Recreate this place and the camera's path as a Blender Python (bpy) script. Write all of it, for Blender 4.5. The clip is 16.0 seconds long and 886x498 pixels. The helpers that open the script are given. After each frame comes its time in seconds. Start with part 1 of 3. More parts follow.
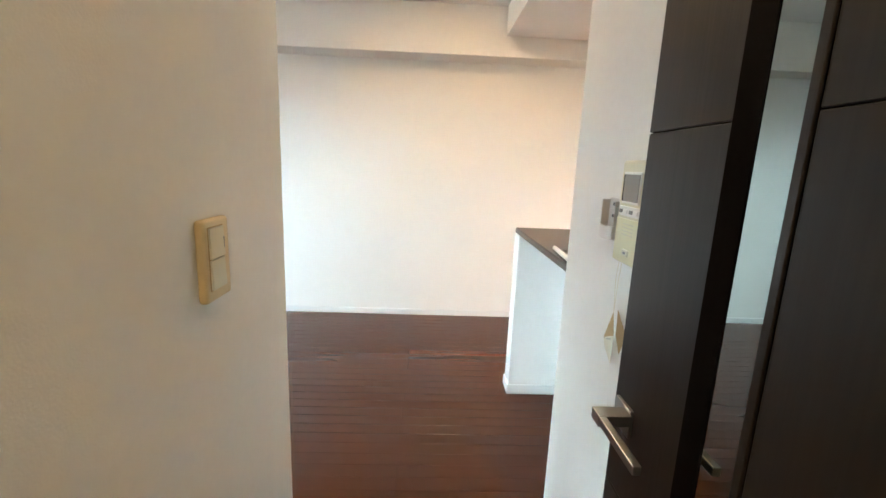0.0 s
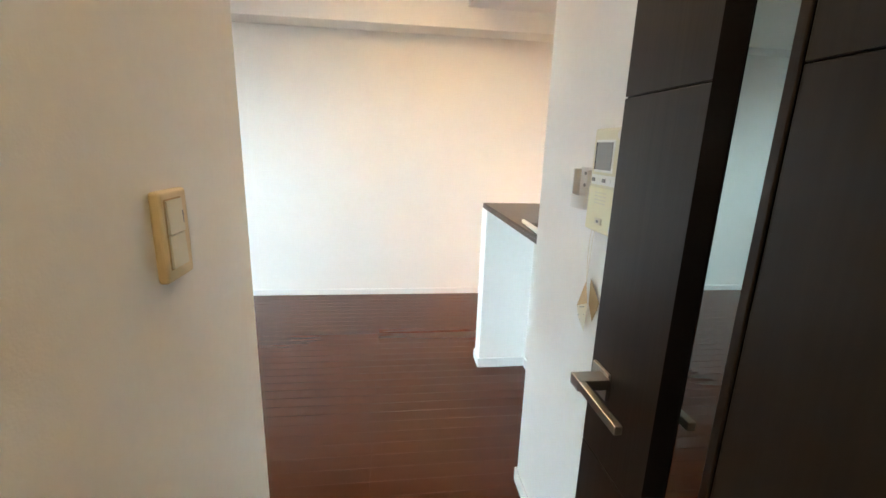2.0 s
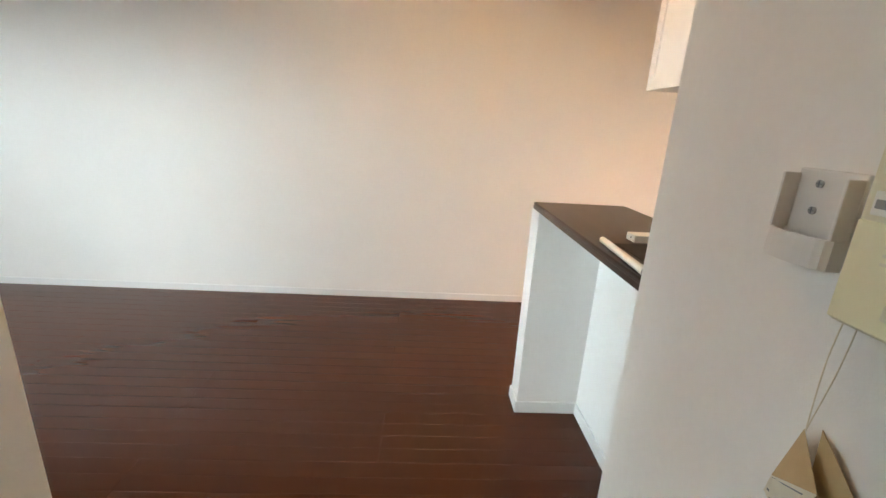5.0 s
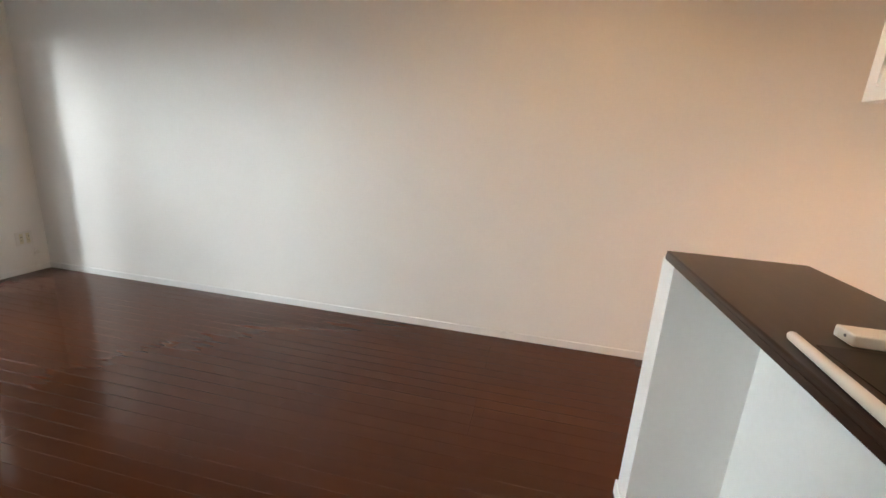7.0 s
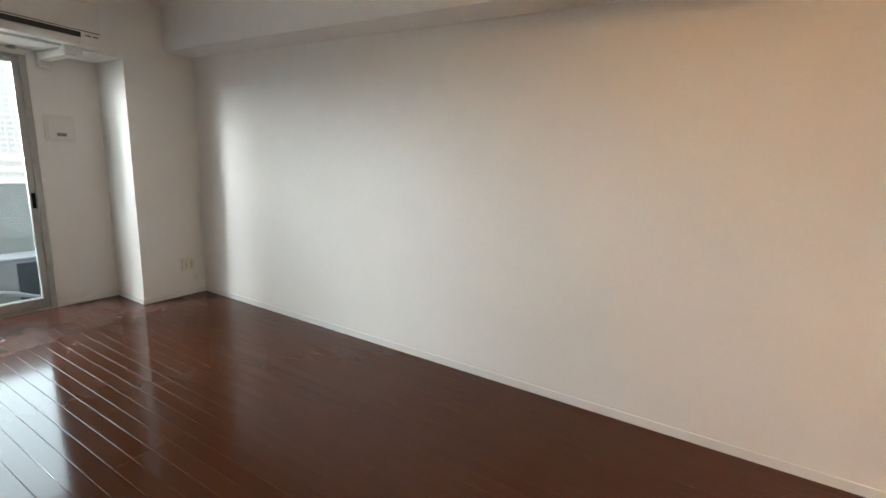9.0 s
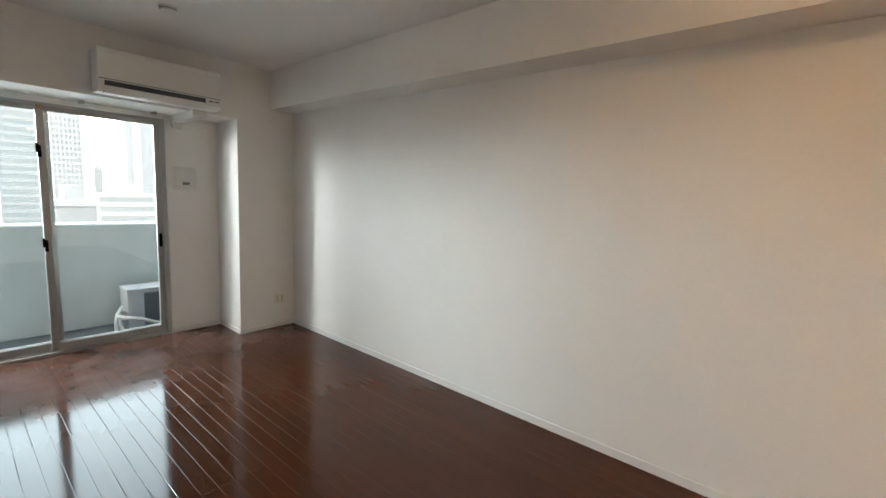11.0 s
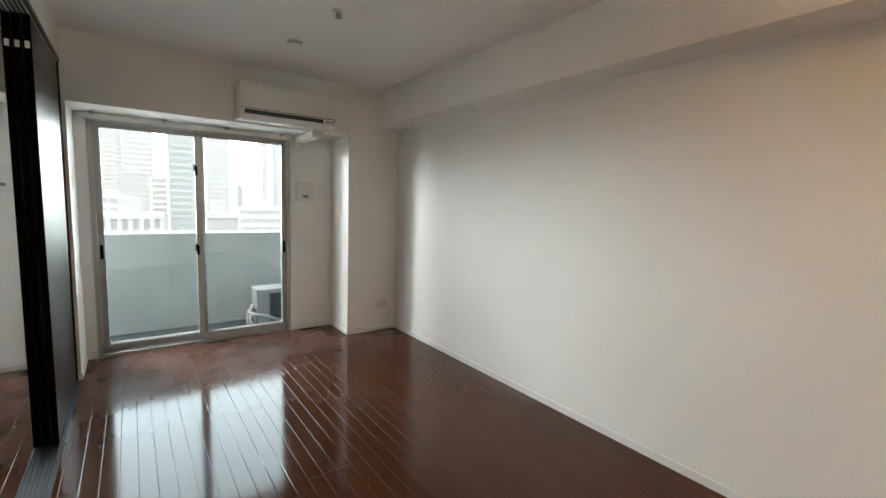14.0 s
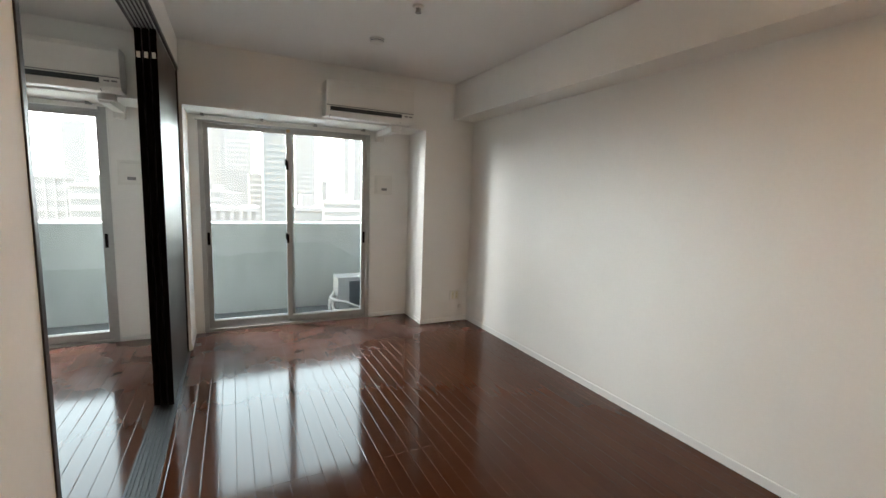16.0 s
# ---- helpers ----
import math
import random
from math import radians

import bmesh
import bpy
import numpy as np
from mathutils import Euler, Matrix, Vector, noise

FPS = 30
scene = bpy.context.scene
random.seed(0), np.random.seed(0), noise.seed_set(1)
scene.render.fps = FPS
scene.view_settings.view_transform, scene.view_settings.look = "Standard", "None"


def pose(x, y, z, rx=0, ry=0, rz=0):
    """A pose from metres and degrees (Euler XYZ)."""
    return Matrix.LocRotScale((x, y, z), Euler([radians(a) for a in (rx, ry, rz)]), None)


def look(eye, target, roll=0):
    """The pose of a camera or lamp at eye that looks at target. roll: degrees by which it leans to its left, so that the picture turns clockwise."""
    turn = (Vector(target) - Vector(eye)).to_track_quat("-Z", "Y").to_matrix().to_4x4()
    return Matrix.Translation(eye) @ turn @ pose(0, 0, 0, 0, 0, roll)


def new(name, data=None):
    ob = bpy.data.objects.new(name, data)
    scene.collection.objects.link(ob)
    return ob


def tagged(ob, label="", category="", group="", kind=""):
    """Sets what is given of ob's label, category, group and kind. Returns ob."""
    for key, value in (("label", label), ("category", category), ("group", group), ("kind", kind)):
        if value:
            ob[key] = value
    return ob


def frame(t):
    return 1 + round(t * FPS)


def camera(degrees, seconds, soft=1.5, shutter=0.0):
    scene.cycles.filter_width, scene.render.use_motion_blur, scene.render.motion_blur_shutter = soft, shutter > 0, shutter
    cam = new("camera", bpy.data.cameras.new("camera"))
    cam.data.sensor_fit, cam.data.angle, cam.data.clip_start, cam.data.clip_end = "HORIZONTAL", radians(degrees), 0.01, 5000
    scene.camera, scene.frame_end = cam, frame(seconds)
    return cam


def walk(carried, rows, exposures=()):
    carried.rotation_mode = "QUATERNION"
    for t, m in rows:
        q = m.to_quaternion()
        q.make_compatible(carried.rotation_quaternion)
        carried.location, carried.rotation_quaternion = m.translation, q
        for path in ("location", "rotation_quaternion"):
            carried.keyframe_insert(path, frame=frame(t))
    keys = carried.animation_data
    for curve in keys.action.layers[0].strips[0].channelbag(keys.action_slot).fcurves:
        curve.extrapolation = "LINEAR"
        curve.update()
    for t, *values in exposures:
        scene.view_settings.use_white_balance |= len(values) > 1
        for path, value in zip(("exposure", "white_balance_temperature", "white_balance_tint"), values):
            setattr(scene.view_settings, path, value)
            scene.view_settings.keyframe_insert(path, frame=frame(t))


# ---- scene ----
cam = camera(92.6, 16.0)
PATH = [
    (0, (0.26, -0.111, 1.33), (0.336, 1.849, 0.942), 2.3),
    (0.5, (0.265, -0.112, 1.322), (0.373, 1.842, 0.91), 2.4),
    (1, (0.268, -0.109, 1.319), (0.423, 1.837, 0.885), 2.3),
    (1.5, (0.261, -0.106, 1.318), (0.472, 1.831, 0.868), 2.0),
    (2, (0.237, -0.089, 1.309), (0.485, 1.837, 0.833), 1.8),
    (2.5, (0.231, -0.03, 1.293), (0.484, 1.889, 0.79), 1.5),
    (3, (0.265, 0.084, 1.3), (0.49, 1.997, 0.76), 1.6),
    (5.5, (0.304, 0.602, 1.289), (0.336, 2.52, 0.725), 3.6),
    (6, (0.318, 0.699, 1.293), (0.234, 2.62, 0.741), 3.5),
    (6.5, (0.325, 0.777, 1.297), (0.091, 2.69, 0.761), 3.9),
    (7, (0.337, 0.835, 1.303), (-0.062, 2.727, 0.793), 3.7),
    (7.5, (0.345, 0.885, 1.3), (-0.196, 2.751, 0.824), 3.9),
    (8, (0.384, 1.037, 1.304), (-0.321, 2.849, 0.834), 3.0),
    (8.5, (0.383, 1.167, 1.284), (-0.48, 2.924, 0.874), 3.1),
    (9, (0.275, 1.172, 1.332), (-0.685, 2.883, 0.943), 3.0),
    (9.5, (0.224, 1.134, 1.397), (-0.828, 2.796, 1.032), 3.1),
    (12, (0.322, 1.238, 1.413), (-1.066, 2.665, 1.223), 2.1),
    (12.5, (0.319, 1.24, 1.408), (-1.118, 2.619, 1.226), 2.1),
    (13, (0.31, 1.212, 1.417), (-1.172, 2.541, 1.224), 1.9),
    (13.5, (0.314, 1.212, 1.392), (-1.227, 2.472, 1.196), 1.8),
    (14, (0.305, 1.211, 1.397), (-1.293, 2.393, 1.179), 1.9),
    (14.5, (0.299, 1.21, 1.387), (-1.351, 2.316, 1.154), 1.9),
    (15, (0.294, 1.204, 1.368), (-1.407, 2.228, 1.125), 2.0),
    (15.5, (0.301, 1.203, 1.367), (-1.441, 2.152, 1.117), 2.1),
    (16, (0.31, 1.206, 1.38), (-1.464, 2.094, 1.125), 2.0),
]
walk(cam, [(t, look(eye, target, roll)) for t, eye, target, roll in PATH],
     exposures=[(0.0, 5.80, 5800, -1), (3.2, 5.82, 5850, 0), (5.4, 5.06, 6600, 7), (7.0, 4.90, 6700, 9), (9.5, 4.74, 6700, 7), (12.0, 4.65, 6700, 6), (16.0, 4.65, 6900, 8)])

# ---------------------------------------------------------------- light
world = bpy.data.worlds.new("world")
scene.world = world
world.use_nodes = True
wn = world.node_tree
sky = wn.nodes.new("ShaderNodeTexSky")
sky.sky_type = "NISHITA"
sky.sun_disc = False
sky.sun_elevation, sky.sun_rotation = radians(38), radians(176)
sky.dust_density, sky.air_density, sky.ozone_density = 2.2, 1.0, 1.0
wn.links.new(sky.outputs[0], wn.nodes["Background"].inputs[0])
wn.nodes["Background"].inputs[1].default_value = 0.15


def lamp(name, kind, energy, colour, where, target, **more):
    d = bpy.data.lights.new(name, kind)
    d.energy, d.color = energy, colour
    for key in more:
        if key == "size":
            d.shape, d.size = "DISK", more[key]
        elif key == "angle":
            d.angle = radians(more[key])
        elif key == "spread":
            d.spread = radians(more[key])
    ob = new(name, d)
    ob.matrix_world = look(where, target)
    return ob


lamp("sun", "SUN", 3.0, (1.0, 0.95, 0.88), (5.5, -78.6, 61.6), (0, 0, 0), angle=0.6)
WARM = (1.0, 0.52, 0.27)
# unseen area lamps added at the balcony's open side, in place of skylight
sky_lamp = lamp("sky_fill", "AREA", 8.6, (0.90, 0.955, 1.0), (-5.40, 0.43, 2.24), (-4.40, 0.33, 2.08))
sky_lamp.data.shape, sky_lamp.data.size, sky_lamp.data.size_y = "RECTANGLE", 0.80, 0.66
sky_lamp = lamp("sky_fill", "AREA", 3.6, (0.86, 0.94, 1.0), (-5.40, -1.85, 2.24), (-4.40, -1.40, 2.05))
sky_lamp.data.shape, sky_lamp.data.size, sky_lamp.data.size_y = "RECTANGLE", 0.80, 0.66
# warm lamps out of view, inferred from the warm tone on the walls
lamp("dining_lamp", "AREA", 0.036, WARM, (0.45, 2.2, 2.47), (0.45, 2.2, 0), size=0.42)
lamp("kitchen_lamp", "AREA", 0.38, WARM, (2.05, 2.25, 2.265), (2.05, 2.25, 0), size=0.3, spread=115)
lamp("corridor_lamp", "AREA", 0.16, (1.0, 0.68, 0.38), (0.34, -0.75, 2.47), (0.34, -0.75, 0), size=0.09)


# ---------------------------------------------------------------- materials
def material(name, colour, rough=0.5, metal=0.0, grain=0.0, scale=30.0, bump=0.0, bscale=200.0, stretch=(1, 1, 1), second=None,
             rvar=0.0, coat=0.0, spec=0.5, rnd=0.0):
    m = bpy.data.materials.new(name)
    m.use_nodes = True
    nt = m.node_tree
    b = nt.nodes["Principled BSDF"]
    b.inputs["Base Color"].default_value = (*colour, 1)
    b.inputs["Roughness"].default_value = rough
    b.inputs["Metallic"].default_value = metal
    b.inputs["Coat Weight"].default_value = coat
    b.inputs["Coat Roughness"].default_value = 0.08
    b.inputs["Specular IOR Level"].default_value = spec
    tc = nt.nodes.new("ShaderNodeTexCoord")
    mp = nt.nodes.new("ShaderNodeMapping")
    mp.inputs["Scale"].default_value = stretch
    nt.links.new(tc.outputs["Object"], mp.inputs[0])
    if rnd:
        oi = nt.nodes.new("ShaderNodeObjectInfo")
        sc = nt.nodes.new("ShaderNodeVectorMath")
        sc.operation = "SCALE"
        sc.inputs[0].default_value = (17, 31, 7)
        nt.links.new(oi.outputs["Random"], sc.inputs["Scale"])
        nt.links.new(sc.outputs[0], mp.inputs["Location"])
    if grain or rnd:
        n1 = nt.nodes.new("ShaderNodeTexNoise")
        n1.inputs["Scale"].default_value, n1.inputs["Detail"].default_value = scale, 6
        n2 = nt.nodes.new("ShaderNodeTexNoise")
        n2.inputs["Scale"].default_value, n2.inputs["Detail"].default_value = scale * 0.06, 3
        for n in (n1, n2):
            nt.links.new(mp.outputs[0], n.inputs["Vector"])
        add = nt.nodes.new("ShaderNodeMath")
        add.operation = "ADD"
        nt.links.new(n1.outputs[0], add.inputs[0])
        nt.links.new(n2.outputs[0], add.inputs[1])
        last = add.outputs[0]
        if rnd:
            ad2 = nt.nodes.new("ShaderNodeMath")
            ad2.operation = "MULTIPLY_ADD"
            nt.links.new(oi.outputs["Random"], ad2.inputs[0])
            ad2.inputs[1].default_value = rnd
            nt.links.new(last, ad2.inputs[2])
            last = ad2.outputs[0]
        ramp = nt.nodes.new("ShaderNodeMapRange")
        ramp.inputs["From Min"].default_value, ramp.inputs["From Max"].default_value = 0.6, 1.4 + rnd
        nt.links.new(last, ramp.inputs["Value"])
        mix = nt.nodes.new("ShaderNodeMix")
        mix.data_type = "RGBA"
        nt.links.new(ramp.outputs[0], mix.inputs["Factor"])
        lo = second or tuple(c * (1 - grain) for c in colour)
        mix.inputs["A"].default_value = (*lo, 1)
        mix.inputs["B"].default_value = (*(min(1, c * (1 + grain)) for c in colour), 1)
        nt.links.new(mix.outputs["Result"], b.inputs["Base Color"])
        if rvar:
            rr = nt.nodes.new("ShaderNodeMapRange")
            rr.inputs["To Min"].default_value, rr.inputs["To Max"].default_value = max(0.02, rough - rvar), rough + rvar
            nt.links.new(n2.outputs[0], rr.inputs["Value"])
            nt.links.new(rr.outputs[0], b.inputs["Roughness"])
    if bump:
        n3 = nt.nodes.new("ShaderNodeTexNoise")
        n3.inputs["Scale"].default_value, n3.inputs["Detail"].default_value = bscale, 3
        nt.links.new(mp.outputs[0], n3.inputs["Vector"])
        bp = nt.nodes.new("ShaderNodeBump")
        bp.inputs["Strength"].default_value, bp.inputs["Distance"].default_value = bump, 0.002
        nt.links.new(n3.outputs[0], bp.inputs["Height"])
        nt.links.new(bp.outputs[0], b.inputs["Normal"])
    return m


def glass_material(name, tint=(0.90, 0.93, 0.925)):
    m = bpy.data.materials.new(name)
    m.use_nodes = True
    nt = m.node_tree
    nt.nodes.remove(nt.nodes["Principled BSDF"])
    tr, gl, fr, mx = (nt.nodes.new(k) for k in ("ShaderNodeBsdfTransparent", "ShaderNodeBsdfGlossy", "ShaderNodeFresnel", "ShaderNodeMixShader"))
    tr.inputs[0].default_value = (*tint, 1)
    gl.inputs["Roughness"].default_value = 0.0
    nt.links.new(fr.outputs[0], mx.inputs[0])
    nt.links.new(tr.outputs[0], mx.inputs[1])
    nt.links.new(gl.outputs[0], mx.inputs[2])
    nt.links.new(mx.outputs[0], nt.nodes["Material Output"].inputs[0])
    return m


WALL = material("wallpaper", (0.84, 0.83, 0.80), 0.75, grain=0.02, scale=60, bump=0.15, bscale=300)
CEIL = material("ceiling_paper", (0.84, 0.83, 0.81), 0.8, grain=0.02, scale=40, bump=0.3, bscale=220)
TRIM = material("white_trim", (0.80, 0.80, 0.78), 0.4, grain=0.02, scale=20)
WOOD = material("floor_wood", (0.064, 0.0205, 0.0088), 0.10, grain=0.16, scale=26, stretch=(0.07, 1, 1), bump=0.02, bscale=60,
                rvar=0.04, rnd=0.2, spec=0.25)


def scuff_and_sheen(m):
    """A dull haze on the boards by the window: scuffs plus painted-in reflection."""
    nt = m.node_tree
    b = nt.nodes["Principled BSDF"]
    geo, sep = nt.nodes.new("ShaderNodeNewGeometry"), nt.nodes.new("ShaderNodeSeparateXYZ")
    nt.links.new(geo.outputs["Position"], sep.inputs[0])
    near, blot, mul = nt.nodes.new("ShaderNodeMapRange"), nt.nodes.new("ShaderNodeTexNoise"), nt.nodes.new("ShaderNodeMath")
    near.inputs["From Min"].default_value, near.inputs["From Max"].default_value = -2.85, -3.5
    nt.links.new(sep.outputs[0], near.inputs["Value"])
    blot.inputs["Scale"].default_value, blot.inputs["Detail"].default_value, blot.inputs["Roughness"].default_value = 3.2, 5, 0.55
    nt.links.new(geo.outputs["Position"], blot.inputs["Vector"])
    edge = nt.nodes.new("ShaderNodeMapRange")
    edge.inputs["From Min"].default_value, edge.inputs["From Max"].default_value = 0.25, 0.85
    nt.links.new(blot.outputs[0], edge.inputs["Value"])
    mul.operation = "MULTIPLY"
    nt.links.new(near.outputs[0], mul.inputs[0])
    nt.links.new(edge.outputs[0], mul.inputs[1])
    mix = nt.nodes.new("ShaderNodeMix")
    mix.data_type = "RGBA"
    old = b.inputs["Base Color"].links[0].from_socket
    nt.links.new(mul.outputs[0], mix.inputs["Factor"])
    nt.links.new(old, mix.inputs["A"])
    # paler colour for wear and for the grey parapet mirrored in the varnish
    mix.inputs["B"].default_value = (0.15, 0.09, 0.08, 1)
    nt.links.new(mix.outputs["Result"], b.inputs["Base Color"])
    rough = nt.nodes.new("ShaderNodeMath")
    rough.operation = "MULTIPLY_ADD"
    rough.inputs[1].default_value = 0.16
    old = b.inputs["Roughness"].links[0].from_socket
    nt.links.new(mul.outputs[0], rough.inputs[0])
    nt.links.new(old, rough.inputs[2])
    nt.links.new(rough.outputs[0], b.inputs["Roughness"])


scuff_and_sheen(WOOD)
GROOVE = material("floor_groove", (0.04, 0.014, 0.008), 0.6, grain=0.2, scale=40)
DARK = material("dark_laminate", (0.022, 0.0162, 0.0130), 0.38, grain=0.3, scale=60, stretch=(1, 1, 0.04), bump=0.08, bscale=160, rvar=0.05, spec=0.3)
BLACK = material("black_edge", (0.004, 0.0025, 0.002), 0.75, grain=0.2, scale=30, spec=0.05)
BLACK_SHEET = material("black_sheet", (0.014, 0.0105, 0.008), 0.45, grain=0.2, scale=50, bump=0.1, bscale=200, spec=0.3)
TRACK = material("track_metal", (0.05, 0.05, 0.052), 0.42, metal=0.5, grain=0.15, scale=40)
TOP = material("counter_laminate", (0.038, 0.0195, 0.0115), 0.30, grain=0.35, scale=40, stretch=(1, 0.06, 1), bump=0.05, bscale=120, rvar=0.05, spec=0.3)
ALU = material("aluminium", (0.42, 0.425, 0.42), 0.42, metal=0.35, grain=0.08, scale=30, rvar=0.08)
SATIN = material("satin_nickel", (0.34, 0.335, 0.33), 0.36, metal=1.0, grain=0.05, scale=60)
MIRROR = material("mirror_glass", (0.33, 0.36, 0.34), 0.015, metal=1.0)
GLASS = glass_material("window_glass")
PLASTIC = material("white_plastic", (0.78, 0.77, 0.73), 0.35, grain=0.02, scale=15, bump=0.03, bscale=300)
CREAM = material("yellowed_plastic", (0.70, 0.57, 0.33), 0.4, grain=0.05, scale=12)
IVORY = material("ivory_plastic", (0.70, 0.66, 0.50), 0.4, grain=0.03, scale=12)
HOLDER = material("grey_white_plastic", (0.72, 0.70, 0.67), 0.4, grain=0.04, scale=15)
PALE = material("pale_yellow_plastic", (0.78, 0.74, 0.50), 0.4, grain=0.04, scale=12)
SCREEN = material("screen", (0.27, 0.26, 0.25), 0.15, spec=0.6)
GREY = material("grey_plastic", (0.25, 0.25, 0.25), 0.45, grain=0.1, scale=20)
INK = material("ink", (0.10, 0.11, 0.13), 0.6)
PAPER = material("printed_paper", (0.76, 0.70, 0.56), 0.7, grain=0.06, scale=25)
KRAFT = material("tan_paper", (0.46, 0.33, 0.17), 0.75, grain=0.12, scale=25)
CONCRETE = material("painted_concrete", (0.28, 0.284, 0.278), 0.8, grain=0.16, scale=5, stretch=(1, 1.6, 0.35), bump=0.4, bscale=90)
# paler than the parapet: its sunlit top is put into this colour
CONCRETE_LIT_TOP = material("parapet_lit_top", (0.72, 0.73, 0.72), 0.7, grain=0.08, scale=10, bump=0.3, bscale=90)
DECK = material("balcony_floor", (0.045, 0.052, 0.056), 0.7, grain=0.2, scale=14, bump=0.2, bscale=60)
METALW = material("painted_metal", (0.24, 0.24, 0.235), 0.4, grain=0.04, scale=9)
COIL = material("condenser_coil", (0.055, 0.065, 0.07), 0.5, metal=0.4, grain=0.2, scale=80)
HOSE = material("pipe_wrap", (0.28, 0.28, 0.265), 0.6, grain=0.06, scale=30, bump=0.3, bscale=120)
EARTH = material("city_ground", (0.14, 0.14, 0.13), 0.9, grain=0.3, scale=0.02)
FACADE = material("pale_facade_glow", (0.075, 0.070, 0.066), 0.7, grain=0.04, scale=0.3)
FACADE2 = material("grey_facade_glow", (0.055, 0.052, 0.050), 0.6, grain=0.05, scale=0.3)
FACADE3 = material("teal_facade_glow", (0.032, 0.038, 0.036), 0.5, grain=0.06, scale=0.3)
FACADE4 = material("warm_facade_glow", (0.075, 0.068, 0.064), 0.7, grain=0.08, scale=0.3)
# far facades glow: the daylit haze before them is put in as emission
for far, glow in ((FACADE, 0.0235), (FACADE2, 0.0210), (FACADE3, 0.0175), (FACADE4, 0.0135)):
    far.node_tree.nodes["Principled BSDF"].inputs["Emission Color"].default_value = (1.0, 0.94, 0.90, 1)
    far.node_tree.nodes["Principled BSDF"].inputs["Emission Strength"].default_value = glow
# the far glazing glows too, for the same daylit haze
PANES = material("far_glazing_glow", (0.04, 0.04, 0.04), 0.3, grain=0.1, scale=0.5)
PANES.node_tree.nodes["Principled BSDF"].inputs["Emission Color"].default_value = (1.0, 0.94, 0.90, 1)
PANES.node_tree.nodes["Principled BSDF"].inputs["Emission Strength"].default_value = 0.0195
# glow of the added ceiling discs, on top of the warm lamps
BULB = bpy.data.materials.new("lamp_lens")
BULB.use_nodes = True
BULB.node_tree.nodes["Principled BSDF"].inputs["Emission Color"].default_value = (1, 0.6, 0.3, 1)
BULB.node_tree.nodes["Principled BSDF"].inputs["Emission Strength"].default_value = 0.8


# ---------------------------------------------------------------- helpers
def bx(bm, x0, x1, y0, y1, z0, z1, bevel=0.0, seg=2):
    """Adds a box to bm, with rounded edges if bevel is given."""
    made = bmesh.ops.create_cube(bm, size=1, matrix=Matrix.Translation(((x0 + x1) / 2, (y0 + y1) / 2, (z0 + z1) / 2))
                                 @ Matrix.Diagonal((x1 - x0, y1 - y0, z1 - z0, 1)))
    if bevel:
        edges = list({e for v in made["verts"] for e in v.link_edges})
        bmesh.ops.bevel(bm, geom=edges, offset=bevel, segments=seg, affect="EDGES", profile=0.5)
    return bm


def box(x0, x1, y0, y1, z0, z1, bevel=0.0, seg=2):
    return bx(bmesh.new(), x0, x1, y0, y1, z0, z1, bevel, seg)


def cyl(bm, p, q, r, r2=None, n=24):
    """Adds a rod from p to q."""
    p, q = Vector(p), Vector(q)
    m = Matrix.Translation((p + q) / 2) @ (q - p).to_track_quat("Z", "Y").to_matrix().to_4x4()
    bmesh.ops.create_cone(bm, cap_ends=True, segments=n, radius1=r, radius2=r if r2 is None else r2, depth=(q - p).length, matrix=m)
    return bm


def prism(outline, axis, a, b, bevel=0.0):
    """A solid with a polygon for its section, drawn out along an axis from a to b."""
    bm = bmesh.new()

    def at(u, v, w):
        return {"x": (w, u, v), "y": (u, w, v), "z": (u, v, w)}[axis]
    lo = [bm.verts.new(at(u, v, a)) for u, v in outline]
    hi = [bm.verts.new(at(u, v, b)) for u, v in outline]
    bm.faces.new(lo)
    bm.faces.new(hi)
    for i in range(len(lo)):
        bm.faces.new((lo[i], lo[i - 1], hi[i - 1], hi[i]))
    bmesh.ops.recalc_face_normals(bm, faces=bm.faces)
    if bevel:
        bmesh.ops.bevel(bm, geom=list(bm.edges), offset=bevel, segments=2, affect="EDGES", profile=0.5)
    return bm


def tube(points, r, n=10, steps=8):
    """A round hose along a smooth line through the points."""
    pts = [Vector(p) for p in points]
    line = []
    for i in range(len(pts) - 1):
        a, b, c, d = pts[max(i - 1, 0)], pts[i], pts[i + 1], pts[min(i + 2, len(pts) - 1)]
        for k in range(steps):
            t = k / steps
            line.append(0.5 * ((2 * b) + (c - a) * t + (2 * a - 5 * b + 4 * c - d) * t * t + (3 * b - a - 3 * c + d) * t ** 3))
    line.append(pts[-1])
    bm = bmesh.new()
    rings = []
    for i, p in enumerate(line):
        way = (line[min(i + 1, len(line) - 1)] - line[max(i - 1, 0)]).to_track_quat("Z", "Y")
        rings.append([bm.verts.new(p + way @ Vector((r * math.cos(2 * math.pi * k / n), r * math.sin(2 * math.pi * k / n), 0))) for k in range(n)])
    for a, b in zip(rings, rings[1:]):
        for k in range(n):
            bm.faces.new((a[k - 1], a[k], b[k], b[k - 1]))
    bm.faces.new(rings[0])
    bm.faces.new(rings[-1])
    bmesh.ops.recalc_face_normals(bm, faces=bm.faces)
    return bm


def base_of(ob):
    v = Vector((0, 0, 0))
    while ob:
        v += ob.location
        ob = ob.parent
    return v


def part(name, bm, mat, parent, label=""):
    """Links bm, drawn in the room's metres, as one mesh under a thing or a part."""
    bmesh.ops.translate(bm, verts=bm.verts, vec=-base_of(parent))
    me = bpy.data.meshes.new(name)
    bm.to_mesh(me)
    bm.free()
    me.materials.append(mat)
    ob = new(name, me)
    ob.parent = parent
    return tagged(ob, label=label)


